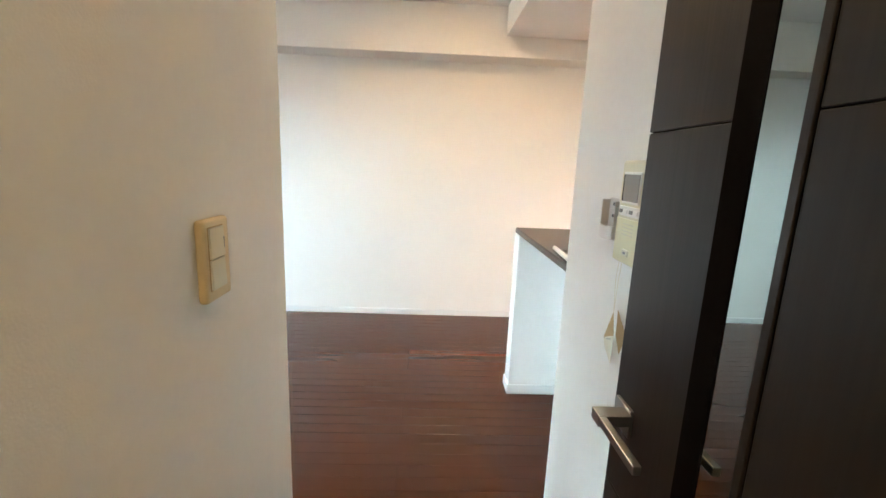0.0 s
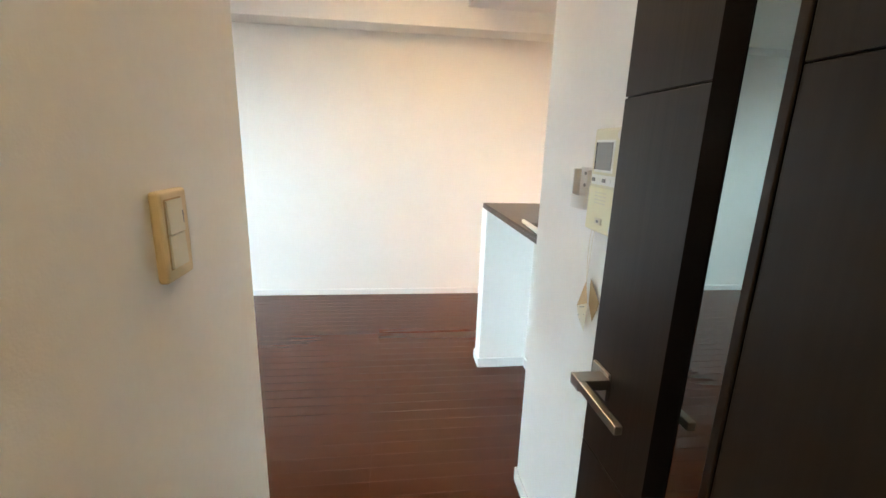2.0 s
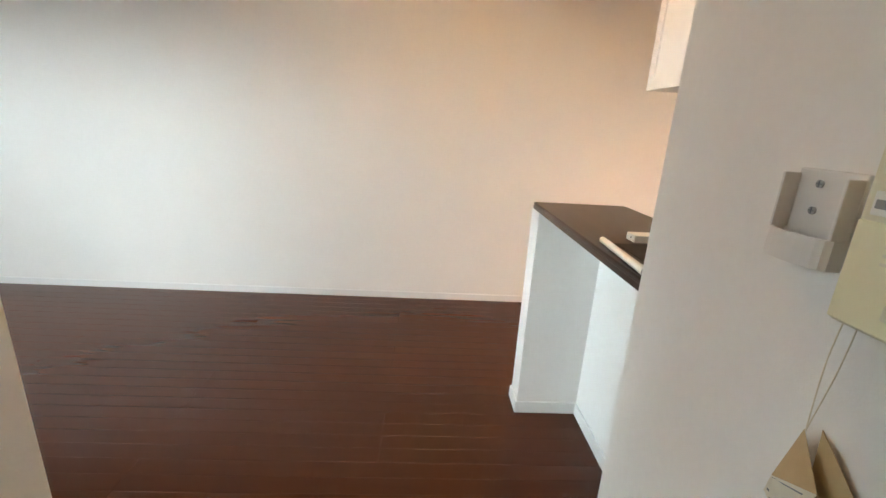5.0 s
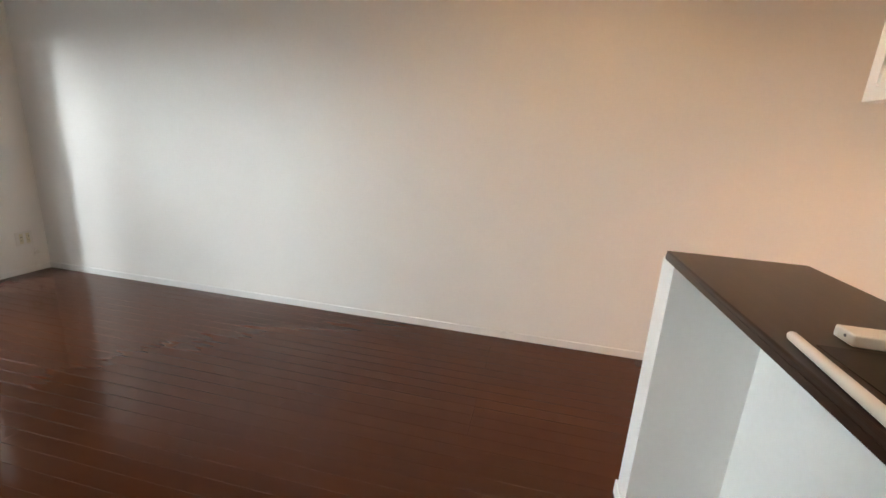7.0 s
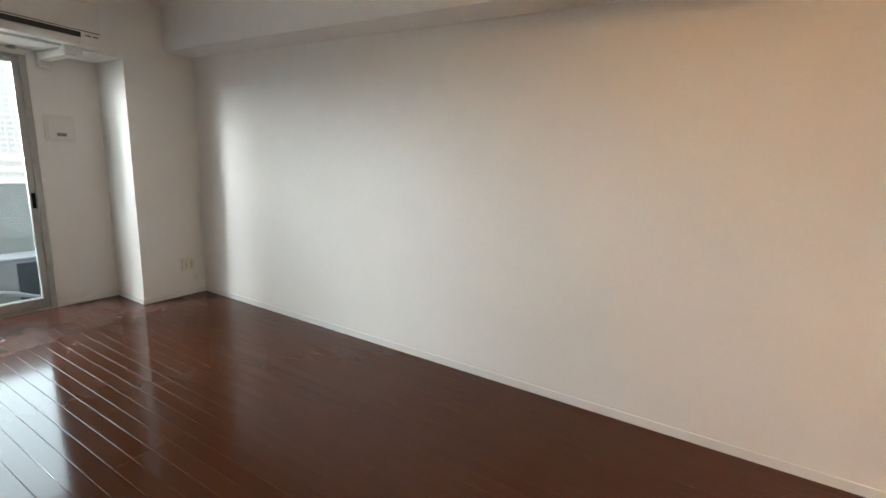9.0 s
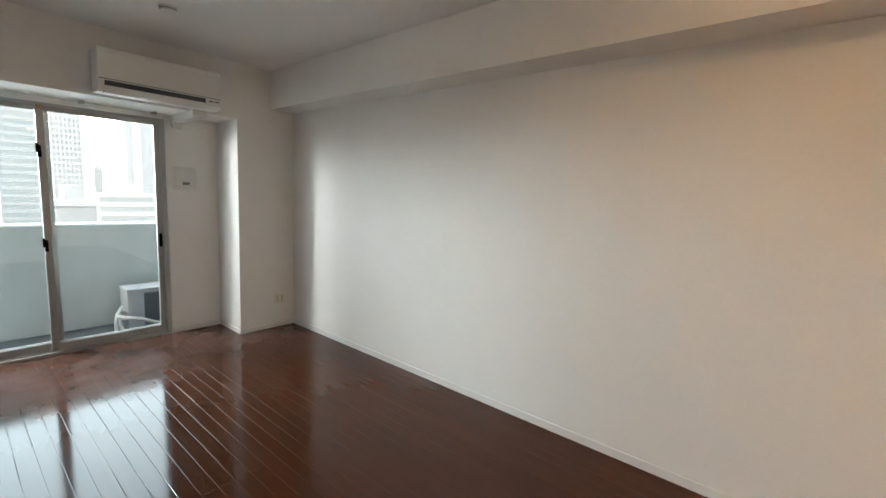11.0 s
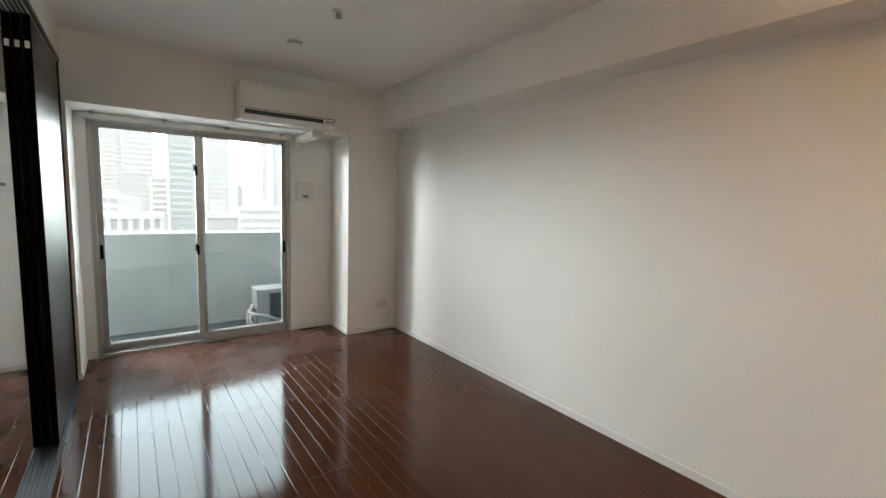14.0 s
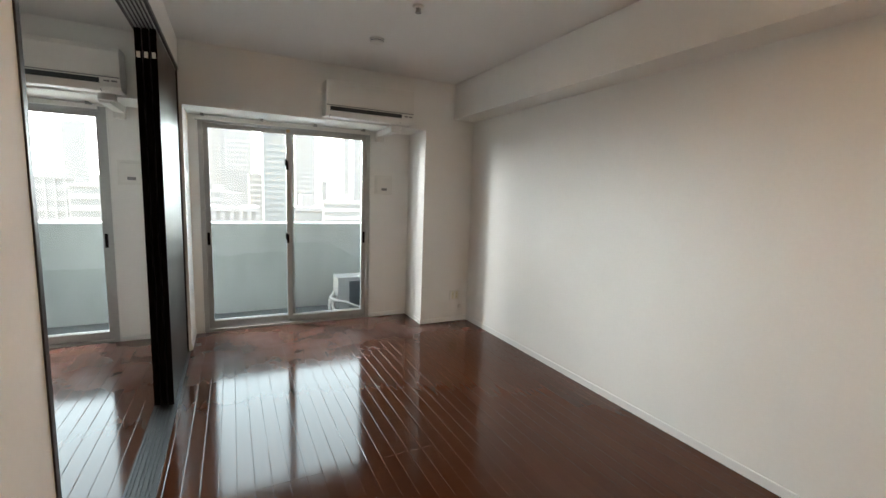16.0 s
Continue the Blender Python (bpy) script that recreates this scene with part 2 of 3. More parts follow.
def thing(name, where, label, category, group="", kind=""):
    ob = new(name)
    ob.location = where
    ob.empty_display_size = 0.05
    return tagged(ob, label=label, category=category, group=group, kind=kind)


def structure(name, bm, mat, label=""):
    me = bpy.data.meshes.new(name)
    bm.to_mesh(me)
    bm.free()
    me.materials.append(mat)
    return tagged(new(name, me), label=label, kind="structure")


def boxes(*rows):
    bm = bmesh.new()
    for r in rows:
        bx(bm, *r)
    return bm


# ---------------------------------------------------------------- the rooms
N, W, H = 3.53, -3.70, 2.50          # long wall, face of the column, ceiling
NICHE, SOFFIT = -4.15, 2.015         # wall of the window niches, underside of the beam over them
PART = 0.860                         # face of the partition to the bedroom
PIER = 0.744                          # wall with the intercom

structure("wall_north", box(-4.25, 3.1, N, N + 0.12, -0.1, H), WALL)
structure("beam_north", box(W, 3.0, 3.29, N, 2.15, H), WALL)
structure("ceiling", box(-4.25, 3.1, -2.3, N + 0.12, H, H + 0.1), CEIL)
structure("ceiling_kitchen", box(0.805, 3.0, 1.302, 3.29, 2.295, H), CEIL)
structure("wall_west_column", box(-4.25, W, 2.975, N, -0.1, H), WALL)
structure("wall_west_pier", box(-4.25, W, 0.60, 0.872, -0.1, H), WALL)
structure("wall_west_column_bedroom", box(-4.25, W, -2.2, -1.75, -0.1, H), WALL)
structure("beam_west", box(-4.25, W, 0.872, 2.975, SOFFIT, H), WALL)
structure("beam_west_bedroom", box(-4.25, W, -1.75, 0.60, SOFFIT, H), WALL)
for y0, y1, z0 in ((2.535, 2.975, -0.1), (0.872, 0.948, -0.1), (0.948, 2.535, 1.995)):
    structure("wall_niche", box(-4.25, NICHE, y0, y1, z0, SOFFIT), WALL)
for y0, y1, z0 in ((0.297, 0.60, -0.1), (-1.75, -1.29, -0.1), (-1.29, 0.297, 1.995)):
    structure("wall_niche_bedroom", box(-4.25, NICHE, y0, y1, z0, SOFFIT), WALL)
structure("wall_south", box(-4.25, 0.884, -2.3, -2.2, -0.1, H), WALL)
structure("wall_corridor_west", box(-0.184, -0.069, -2.2, PART, -0.1, H, 0.002), WALL)
structure("wall_partition", box(-0.77, -0.184, 0.727, PART, -0.1, H), WALL)
structure("wall_partition_head", box(W, -0.77, 0.727, 0.857, 2.285, H), WALL)
structure("wall_corridor_east", box(PIER, 0.884, -2.2, 1.302, -0.1, H, 0.002), WALL)
structure("wall_kitchen_south", box(0.884, 3.0, 1.182, 1.302, -0.1, H), WALL)
structure("wall_east", box(3.0, 3.1, 1.182, N, -0.1, H), WALL)
structure("wall_counter", boxes((0.774, 1.16, 2.206, 2.326, -0.1, 0.966), (1.060, 1.16, 1.302, 2.206, -0.1, 0.966)), WALL)
# unseen mass overhead, added to keep sun and sky off the balcony
structure("upper_light_block", box(-4.35, 9.0, -12.0, 12.0, 2.80, 9.0), CONCRETE)


def skirting(x0, x1, y0, y1, h=0.06):
    structure("baseboard", box(x0, x1, y0, y1, 0.0, h, 0.003), TRIM)


skirting(W, 3.0, N - 0.009, N, 0.052)
skirting(W, W + 0.009, 2.966, N - 0.009, 0.045)
skirting(NICHE, W + 0.009, 2.966, 2.975, 0.045)
skirting(NICHE, NICHE + 0.009, 2.542, 2.966, 0.045)
skirting(NICHE, NICHE + 0.009, 0.31, 0.60, 0.045)
skirting(NICHE, W, 0.872, 0.88, 0.045)
skirting(PIER - 0.009, PIER, 0.72, 1.311)
skirting(PIER, 1.060, 1.302, 1.311)
skirting(1.051, 1.060, 1.311, 2.197)
skirting(0.765, 1.051, 2.197, 2.206)
skirting(0.765, 0.774, 2.206, 2.335)
skirting(0.774, 1.16, 2.326, 2.335)
skirting(-0.069, -0.060, 0.0, PART + 0.009)
skirting(-0.768, -0.069, PART, PART + 0.009)


# ---------------------------------------------------------------- windows
def make_window(name, y0, y1, label):
    """A two-leaf sliding balcony window in an aluminium frame; the leaf at the greater y runs inside."""
    w = thing(name, (-4.2, (y0 + y1) / 2, 0), label, "window", kind="structure")
    z0, z1, mid = 0.0, 1.995, (y0 + y1) / 2 - 0.006
    fr = boxes((-4.27, -4.158, y0, y0 + 0.036, z0, z1), (-4.27, -4.158, y1 - 0.036, y1, z0, z1),
               (-4.27, -4.158, y0 + 0.036, y1 - 0.036, z1 - 0.04, z1))
    frame_part = part("window_frame", fr, ALU, w)
    sill = boxes((-4.29, -4.155, y0 + 0.036, y1 - 0.036, -0.02, 0.022), (-4.185, -4.18, y0 + 0.036, y1 - 0.036, 0.022, 0.034),
                 (-4.225, -4.22, y0 + 0.036, y1 - 0.036, 0.022, 0.034), (-4.262, -4.255, y0 + 0.036, y1 - 0.036, 0.022, 0.05))
    part("window_sill", sill, ALU, w)
    for a, b, x in ((y0 + 0.034, mid + 0.038, -4.235), (mid - 0.040, y1 - 0.034, -4.196)):
        t = 0.017
        sash = part("sash", bx(boxes((x - t, x + t, a, a + 0.045, 0.03, 1.96), (x - t, x + t, b - 0.045, b, 0.03, 1.96),
                                     (x - t, x + t, a + 0.045, b - 0.045, 1.915, 1.96)),
                               x - t, x + t, a + 0.045, b - 0.045, 0.03, 0.088), ALU, w)
        pane = part("pane", box(x - 0.003, x + 0.003, a + 0.04, b - 0.04, 0.08, 1.92), GLASS, sash)
        pane.visible_shadow = False
        # white strip added as the bright skylit line along the sill
        part("sill_highlight", box(x - 0.013, x - 0.004, a + 0.045, b - 0.045, 0.088, 0.098, 0.001), PLASTIC, sash, "white strip for the bright lit line of the sill")
        outer = x < -4.22
        edge = a + 0.022 if outer else b - 0.022
        part("pull", bx(box(x + t, x + t + 0.006, edge - 0.012, edge + 0.012, 0.83, 0.95, 0.002),
                        x + t + 0.006, x + t + 0.009, edge - 0.006, edge + 0.006, 0.845, 0.935), BLACK, sash, "dark recessed pull")
        if not outer:
            for z in (0.885, 1.61):
                lk = box(x + t, x + t + 0.014, a - 0.002, a + 0.02, z - 0.045, z + 0.045, 0.003)
                bx(lk, x + t + 0.014, x + t + 0.026, a - 0.014, a + 0.004, z - 0.01, z + 0.06, 0.004)
                part("latch", lk, BLACK, sash, "dark crescent latch")
            part("hinge_pad", box(x + t, x + t + 0.012, a + 0.004, a + 0.036, 1.925, 1.965, 0.002), KRAFT, sash, "faded orange pad")
            part("label", box(x + t, x + t + 0.001, a + 0.006, a + 0.04, 0.04, 0.052), GREY, sash)
    # jamb lining of the opening
    part("jamb", boxes((-4.158, NICHE + 0.004, y0 - 0.012, y0, 0, 1.995), (-4.158, NICHE + 0.004, y1, y1 + 0.012, 0, 1.995)), TRIM, w)
    return w


make_window("window_1", 0.948, 2.535, "tall two-leaf aluminium sliding window to the balcony")
make_window("window_2", -1.29, 0.297, "tall aluminium sliding window of the bedroom")


def make_curtain_rail(y0, y1, label):
    c = thing("curtain_rail", (-4.1, (y0 + y1) / 2, 1.98), label, "curtain rail", group="curtain rails over the windows")
    for x, finish in ((-4.118, ALU), (-4.062, PLASTIC)):
        part("rail", boxes((x - 0.012, x + 0.012, y0, y1, 1.972, 1.990), (x - 0.012, x - 0.006, y0, y1, 1.962, 1.972), (x + 0.006, x + 0.012, y0, y1, 1.962, 1.972)), finish, c)
    n = 4
    for i in range(n):
        y = y0 + 0.06 + (y1 - y0 - 0.12) * i / (n - 1)
        part("bracket", box(-4.15, -4.045, y - 0.012, y + 0.012, 1.990, SOFFIT - 0.001, 0.002), ALU, c)
    return c


make_curtain_rail(0.93, 2.50, "grey metal double curtain rail under the window beam")
make_curtain_rail(-1.35, 0.26, "grey metal double curtain rail over the bedroom window")


# ---------------------------------------------------------------- sliding partition
door_frame = thing("door_frame_bedroom", (-2.3, 0.8, 0), "dark sliding door frame with metal tracks", "door frame", kind="structure")
part("jamb", box(-0.790, -0.77, 0.720, 0.8635, 0.0, 2.285, 0.001), DARK, door_frame)
part("jamb", box(W, W + 0.02, 0.735, 0.852, 0.0, 2.285, 0.002), DARK, door_frame)
part("head", box(W + 0.02, -0.790, 0.722, 0.859, 2.262, 2.285), DARK, door_frame)
for y in (0.757, 0.795, 0.833):
    part("top_track", boxes((W + 0.02, -0.790, y - 0.011, y - 0.008, 2.248, 2.262), (W + 0.02, -0.790, y + 0.008, y + 0.011, 2.248, 2.262)), ALU, door_frame)
    part("floor_track", boxes((W + 0.02, -0.790, y - 0.010, y - 0.006, 0.004, 0.009), (W + 0.02, -0.790, y + 0.006, y + 0.010, 0.004, 0.009)), TRACK, door_frame)
part("threshold", box(W + 0.02, -0.790, 0.738, 0.866, -0.01, 0.004, 0.001), TRACK, door_frame, "grey metal floor track")


def make_sliding_panel(y, x0, x1, label):
    s = thing("sliding_door", ((x0 + x1) / 2, y, 0.01), label, "sliding door", group="stacked sliding door panels")
    part("panel", box(x0 + 0.008, x1 - 0.008, y - 0.014, y + 0.014, 0.012, 2.246), DARK, s)
    for x in (x0, x1 - 0.008):
        part("edge_strip", box(x, x + 0.008, y - 0.016, y + 0.016, 0.012, 2.246, 0.002), BLACK, s)
    part("stopper", box(x1, x1 + 0.004, y - 0.009, y + 0.009, 2.085, 2.118, 0.001), PLASTIC, s, "small white stopper")
    part("finger_pull", box(x0 + 0.03, x0 + 0.055, y + 0.014, y + 0.0155, 0.92, 1.02, 0.0005), SATIN, s)
    return s


for k, y in enumerate((0.757, 0.795, 0.833)):
    make_sliding_panel(y, -3.615 - 0.006 * k, -2.700 + 0.012 * k, "dark brown sliding door panel pushed to the window wall")


# ---------------------------------------------------------------- corridor door
jambs = thing("door_frame", (0.34, -0.13, 0), "dark door frame at the end of the corridor", "door frame", kind="structure")
part("jamb", box(-0.069, -0.039, -0.18, -0.085, 0.0, 2.08, 0.002), DARK, jambs)
part("jamb", box(0.706, PIER, -0.18, -0.085, 0.0, 2.08, 0.002), DARK, jambs)
part("head", box(-0.039, 0.706, -0.18, -0.085, 2.05, 2.08, 0.002), DARK, jambs)
structure("wall_over_door", box(-0.069, PIER, -0.175, -0.09, 2.08, H), WALL)

door = thing("door_1", (0.672, -0.07, 0.008), "dark brown door with a mirror strip, standing open", "door", kind="structure")
DX0, DX1 = 0.655, 0.689
for z0, z1 in ((0.008, 0.698), (0.701, 1.400), (1.4025, 2.04)):
    part("lock_stile", box(DX0, DX1, 0.4537, 0.668, z0, z1, 0.0015), DARK, door)
    part("hinge_panel", box(DX0, DX1, -0.07, 0.3275, z0, z1, 0.0015), DARK, door)
part("core", box(DX0 + 0.004, DX1 - 0.004, -0.068, 0.665, 0.010, 2.038), BLACK, door)
part("mirror_edge", box(DX0 - 0.001, DX0 + 0.004, 0.407, 0.4535, 0.008, 2.04), BLACK, door, "black edging of the mirror")
part("mirror", box(DX0 + 0.001, DX0 + 0.0045, 0.345, 0.407, 0.008, 2.04), MIRROR, door, "narrow full-height mirror")
part("mirror_edge", box(DX0 - 0.001, DX0 + 0.004, 0.332, 0.345, 0.008, 2.04, 0.001), DARK, door)
hd = part("handle", box(0.648, DX0, 0.590, 0.652, 0.838, 0.894, 0.001), SATIN, door, "square satin lever handle")
part("neck", box(0.586, 0.648, 0.582, 0.617, 0.867, 0.889, 0.0015), SATIN, hd)
part("lever", box(0.586, 0.600, 0.450, 0.582, 0.873, 0.889, 0.0015), SATIN, hd)
hb = part("handle", box(DX1, 0.696, 0.590, 0.652, 0.838, 0.894, 0.001), SATIN, door, "square satin lever handle")
part("lever", box(0.696, 0.730, 0.484, 0.617, 0.871, 0.889, 0.0015), SATIN, hb)
for z in (0.25, 1.05, 1.80):
    part("hinge", cyl(bmesh.new(), (0.697, -0.074, z - 0.045), (0.697, -0.074, z + 0.045), 0.007, n=12), SATIN, door)


# ---------------------------------------------------------------- wall devices in the corridor
def make_switch():
    s = thing("light_switch", (-0.069, 0.526, 1.116), "yellowed double rocker light switch on the wall", "light switch")
    part("plate", box(-0.069, -0.0545, 0.487, 0.562, 1.116, 1.240, 0.005, 3), CREAM, s)
    # raised tan pad: the shade in the gaps round the rockers, as colour
    part("gap_shade", box(-0.0560, -0.0541, 0.4965, 0.5420, 1.1335, 1.2290), KRAFT, s)
    for z0, z1 in ((1.1815, 1.2270), (1.1350, 1.1800)):
        part("rocker", prism([(-0.0545, z0), (-0.0505, z0), (-0.0520, z1), (-0.0545, z1)], "y", 0.4995, 0.5410, 0.0008), IVORY, s)
    part("pilot_window", box(-0.0530, -0.0508, 0.5375, 0.5395, 1.1930, 1.2100), GREY, s)


make_switch()


def make_intercom():
    t = thing("intercom", (PIER, 0.8215, 1.1085), "yellowed video intercom panel with a small screen", "intercom")
    b = part("body", box(PIER - 0.028, PIER, 0.7520, 0.8919, 1.1209, 1.3573, 0.006, 3), IVORY, t)
    part("lower_cover", box(PIER - 0.030, PIER - 0.026, 0.7546, 0.8892, 1.1247, 1.2260, 0.0015), PALE, t, "pale yellow lower cover")
    part("screen_bezel", box(PIER - 0.0300, PIER - 0.027, 0.7925, 0.8752, 1.2597, 1.3320, 0.001), PLASTIC, t)
    part("screen", box(PIER - 0.0312, PIER - 0.029, 0.7977, 0.8708, 1.2654, 1.3263), SCREEN, t, "blank grey screen")
    part("screen_edge", box(PIER - 0.0316, PIER - 0.029, 0.8682, 0.8725, 1.2654, 1.3263), BLACK, t)
    part("button_strip", box(PIER - 0.0305, PIER - 0.027, 0.7731, 0.8805, 1.2316, 1.2541, 0.001), PLASTIC, t)
    for i in range(4):
        y = 0.7889 + 0.0245 * i
        part("button", box(PIER - 0.0325, PIER - 0.030, y, y + 0.014, 1.2381, 1.2466, 0.0008), GREY if i % 2 else PLASTIC, t)
    for i in range(4):
        part("speaker_slot", box(PIER - 0.0304, PIER - 0.0296, 0.8039, 0.8567, 1.1884 + 0.008 * i, 1.1913 + 0.008 * i), IVORY, t)
    ring = bmesh.new()
    cyl(ring, (PIER - 0.029, 0.7775, 1.3423), (PIER - 0.027, 0.7775, 1.3423), 0.009, n=20)
    part("emblem", ring, HOLDER, t)
    part("call_button", box(PIER - 0.0335, PIER - 0.029, 0.8100, 0.8391, 1.1415, 1.1565, 0.0015), IVORY, t)
    part("call_mark", box(PIER - 0.0338, PIER - 0.0334, 0.8189, 0.8303, 1.1462, 1.1519), GREY, t)
    part("lock_button", box(PIER - 0.0335, PIER - 0.029, 0.7608, 0.7731, 1.1303, 1.1472, 0.0015), PLASTIC, t)
    part("side_socket", box(PIER - 0.018, PIER - 0.010, 0.7507, 0.7528, 1.2944, 1.3085), BLACK, t)


make_intercom()


def make_remote_holder():
    t = thing("remote_holder", (PIER, 0.9540, 1.163), "white plastic remote control holder screwed to the wall", "remote holder")
    part("back_plate", box(PIER - 0.006, PIER, 0.9130, 0.9950, 1.1650, 1.2660, 0.002), HOLDER, t)
    for y in (0.9130, 0.9910):
        part("side_wing", box(PIER - 0.026, PIER - 0.006, y, y + 0.004, 1.1960, 1.2600, 0.001), HOLDER, t)
    arc = [(PIER - 0.006 - 0.030 * math.sin(math.pi * k / 12) ** 0.5, 0.9540 - 0.0430 * math.cos(math.pi * k / 12)) for k in range(13)]
    inner = [(PIER - 0.006 - 0.027 * math.sin(math.pi * k / 12) ** 0.5, 0.9540 - 0.0400 * math.cos(math.pi * k / 12)) for k in range(13)]
    part("tray", prism(arc + inner[::-1], "z", 1.1660, 1.1960), HOLDER, t, "rounded tray lip")
    part("tray_floor", prism(arc, "z", 1.1630, 1.1662), HOLDER, t)
    for z in (1.2200, 1.2500):
        s = part("screw", cyl(bmesh.new(), (PIER - 0.0085, 0.9630, z), (PIER - 0.005, 0.9630, z), 0.0045, n=14), SATIN, t)
        part("slot", boxes((PIER - 0.0092, PIER - 0.0084, 0.9595, 0.9665, z - 0.0006, z + 0.0006), (PIER - 0.0092, PIER - 0.0084, 0.9624, 0.9636, z - 0.0035, z + 0.0035)), INK, s)


make_remote_holder()


def make_leaflet():
    """A folded card hung by its top from a thread; its leaves stand off the wall."""
    t = thing("hanging_leaflet", (PIER - 0.004, 0.87, 0.84), "folded tan and cream card hanging on a thread below the intercom", "leaflet")
    fold, wall = PIER - 0.026, PIER - 0.010
    top, notch = Vector((wall, 0.889, 0.984)), Vector((fold, 0.893, 0.916))
    right, bottom, left = Vector((fold, 0.841, 0.941)), Vector((wall, 0.874, 0.852)), Vector((wall, 0.911, 0.876))
    flat = Vector((0.0009, 0, 0))

    def sheet(corners, mat, name, parent, label="", push=Vector((0, 0, 0)), thick=flat):
        bm = bmesh.new()
        lo, hi = [bm.verts.new(p + push) for p in corners], [bm.verts.new(p + push + thick) for p in corners]
        bm.faces.new(lo)
        bm.faces.new(hi)
        for i in range(len(lo)):
            bm.faces.new((lo[i], lo[i - 1], hi[i - 1], hi[i]))
        bmesh.ops.recalc_face_normals(bm, faces=bm.faces)
        return part(name, bm, mat, parent, label)
    sheet([top, right, notch], KRAFT, "upper_leaf", t, "tan upper leaf")
    low = sheet([notch, right, bottom, left], PAPER, "lower_leaf", t, "cream lower leaf with faint prints")
    sheet([Vector((wall + 0.003, 0.873, 0.996)), Vector((wall + 0.003, 0.817, 0.949)), Vector((wall + 0.003, 0.842, 0.893)), Vector((wall + 0.003, 0.868, 0.930))],
          KRAFT, "back_leaf", t, "tan back leaf")

    def at(a, b):
        return (notch.lerp(left, a)).lerp(right.lerp(bottom, a), b)
    for u, v0, v1, wd in ((0.08, 0.06, 0.16, 0.10), (0.10, 0.24, 0.80, 0.035), (0.24, 0.24, 0.62, 0.03), (0.38, 0.10, 0.18, 0.08), (0.40, 0.26, 0.84, 0.03),
                          (0.55, 0.26, 0.70, 0.03), (0.68, 0.08, 0.16, 0.08), (0.72, 0.24, 0.80, 0.03), (0.86, 0.24, 0.60, 0.03)):
        sheet([at(u, v0), at(u, v1), at(u + wd, v1), at(u + wd, v0)], INK if wd > 0.05 else GREY, "print", low, push=Vector((-0.0008, 0, 0)), thick=Vector((0.0004, 0, 0)))
    for y in (0.884, 0.870):
        part("thread", tube([(PIER - 0.012, y, 1.135), (PIER - 0.016, y + 0.001, 1.07), (wall, 0.887, 0.983)], 0.0007, 6), PAPER, t)


make_leaflet()


# ---------------------------------------------------------------- counter and kitchen
def make_countertop():
    t = thing("countertop", (1.02, 1.9, 0.955), "dark brown wood-look bar counter top with rounded edges", "countertop")
    part("slab", box(0.766, 1.165, 1.303, 2.282, 0.966, 0.997, 0.005, 3), TOP, t)
    part("edge_band", box(0.7645, 0.7665, 1.309, 2.276, 0.971, 0.985), TOP, t)


make_countertop()


# dark area of the counter, drawn as a thin black sheet
def make_dark_sheet():
    t = thing("dark_sheet", (1.0, 1.46, 0.997), "thin black sheet lying on the counter", "mat")
    part("sheet", box(0.835, 1.155, 1.318, 1.628, 0.9972, 0.9990, 0.0008), BLACK_SHEET, t)


make_dark_sheet()


def make_roll():
    t = thing("plastic_tube", (0.772, 1.47, 0.997), "white plastic tube with a dark end cap on the counter", "tube")
    sleeve = cyl(bmesh.new(), (0.781, 1.352, 1.0075), (0.800, 1.632, 1.0062), 0.0100, 0.0088)
    part("sleeve", sleeve, PLASTIC, t)
    part("lip", cyl(bmesh.new(), (0.800, 1.630, 1.0062), (0.8004, 1.637, 1.0062), 0.0082, 0.0072), PLASTIC, t)
    part("end_cap", cyl(bmesh.new(), (0.7803, 1.342, 1.0078), (0.7811, 1.3525, 1.0078), 0.0105), GREY, t, "grey end cap")
    part("knob", cyl(bmesh.new(), (0.800, 1.346, 1.0055), (0.801, 1.362, 1.0055), 0.0085), GREY, t)


make_roll()


def make_case():
    t = thing("light_unit", (1.02, 1.662, 0.999), "slim white plastic box lying on the counter", "box")
    part("body", box(0.895, 1.130, 1.640, 1.692, 0.9982, 1.0200, 0.003), PLASTIC, t)
    part("end_hole", cyl(bmesh.new(), (0.8945, 1.662, 1.0105), (0.896, 1.662, 1.0105), 0.003, n=12), INK, t)
    part("label", box(0.955, 0.998, 1.650, 1.678, 1.0198, 1.0206), HOLDER, t, "small pale label")
    part("foot", box(0.91, 1.115, 1.642, 1.684, 0.9972, 0.9984), GREY, t)


make_case()


def make_cupboard():
    x0, x1, y0, y1, z0, z1 = 1.12, 1.48, 1.303, 2.188, 1.456, 2.294
    t = thing("wall_cupboard", (1.38, 1.85, z0), "white wall cupboard hung over the counter", "cupboard")
    part("carcass", box(x0 + 0.012, x1, y0, y1, z0, z1, 0.002), TRIM, t)
    fr = boxes((x0, x0 + 0.012, y0, y1, z0, z0 + 0.035), (x0, x0 + 0.012, y0, y1, z1 - 0.035, z1), (x0, x0 + 0.012, y0, y0 + 0.035, z0 + 0.035, z1 - 0.035),
               (x0, x0 + 0.012, y1 - 0.035, y1, z0 + 0.035, z1 - 0.035))
    part("back_frame", fr, TRIM, t)
    part("back_panel", box(x0 + 0.007, x0 + 0.011, y0 + 0.035, y1 - 0.035, z0 + 0.035, z1 - 0.035), TRIM, t)


make_cupboard()


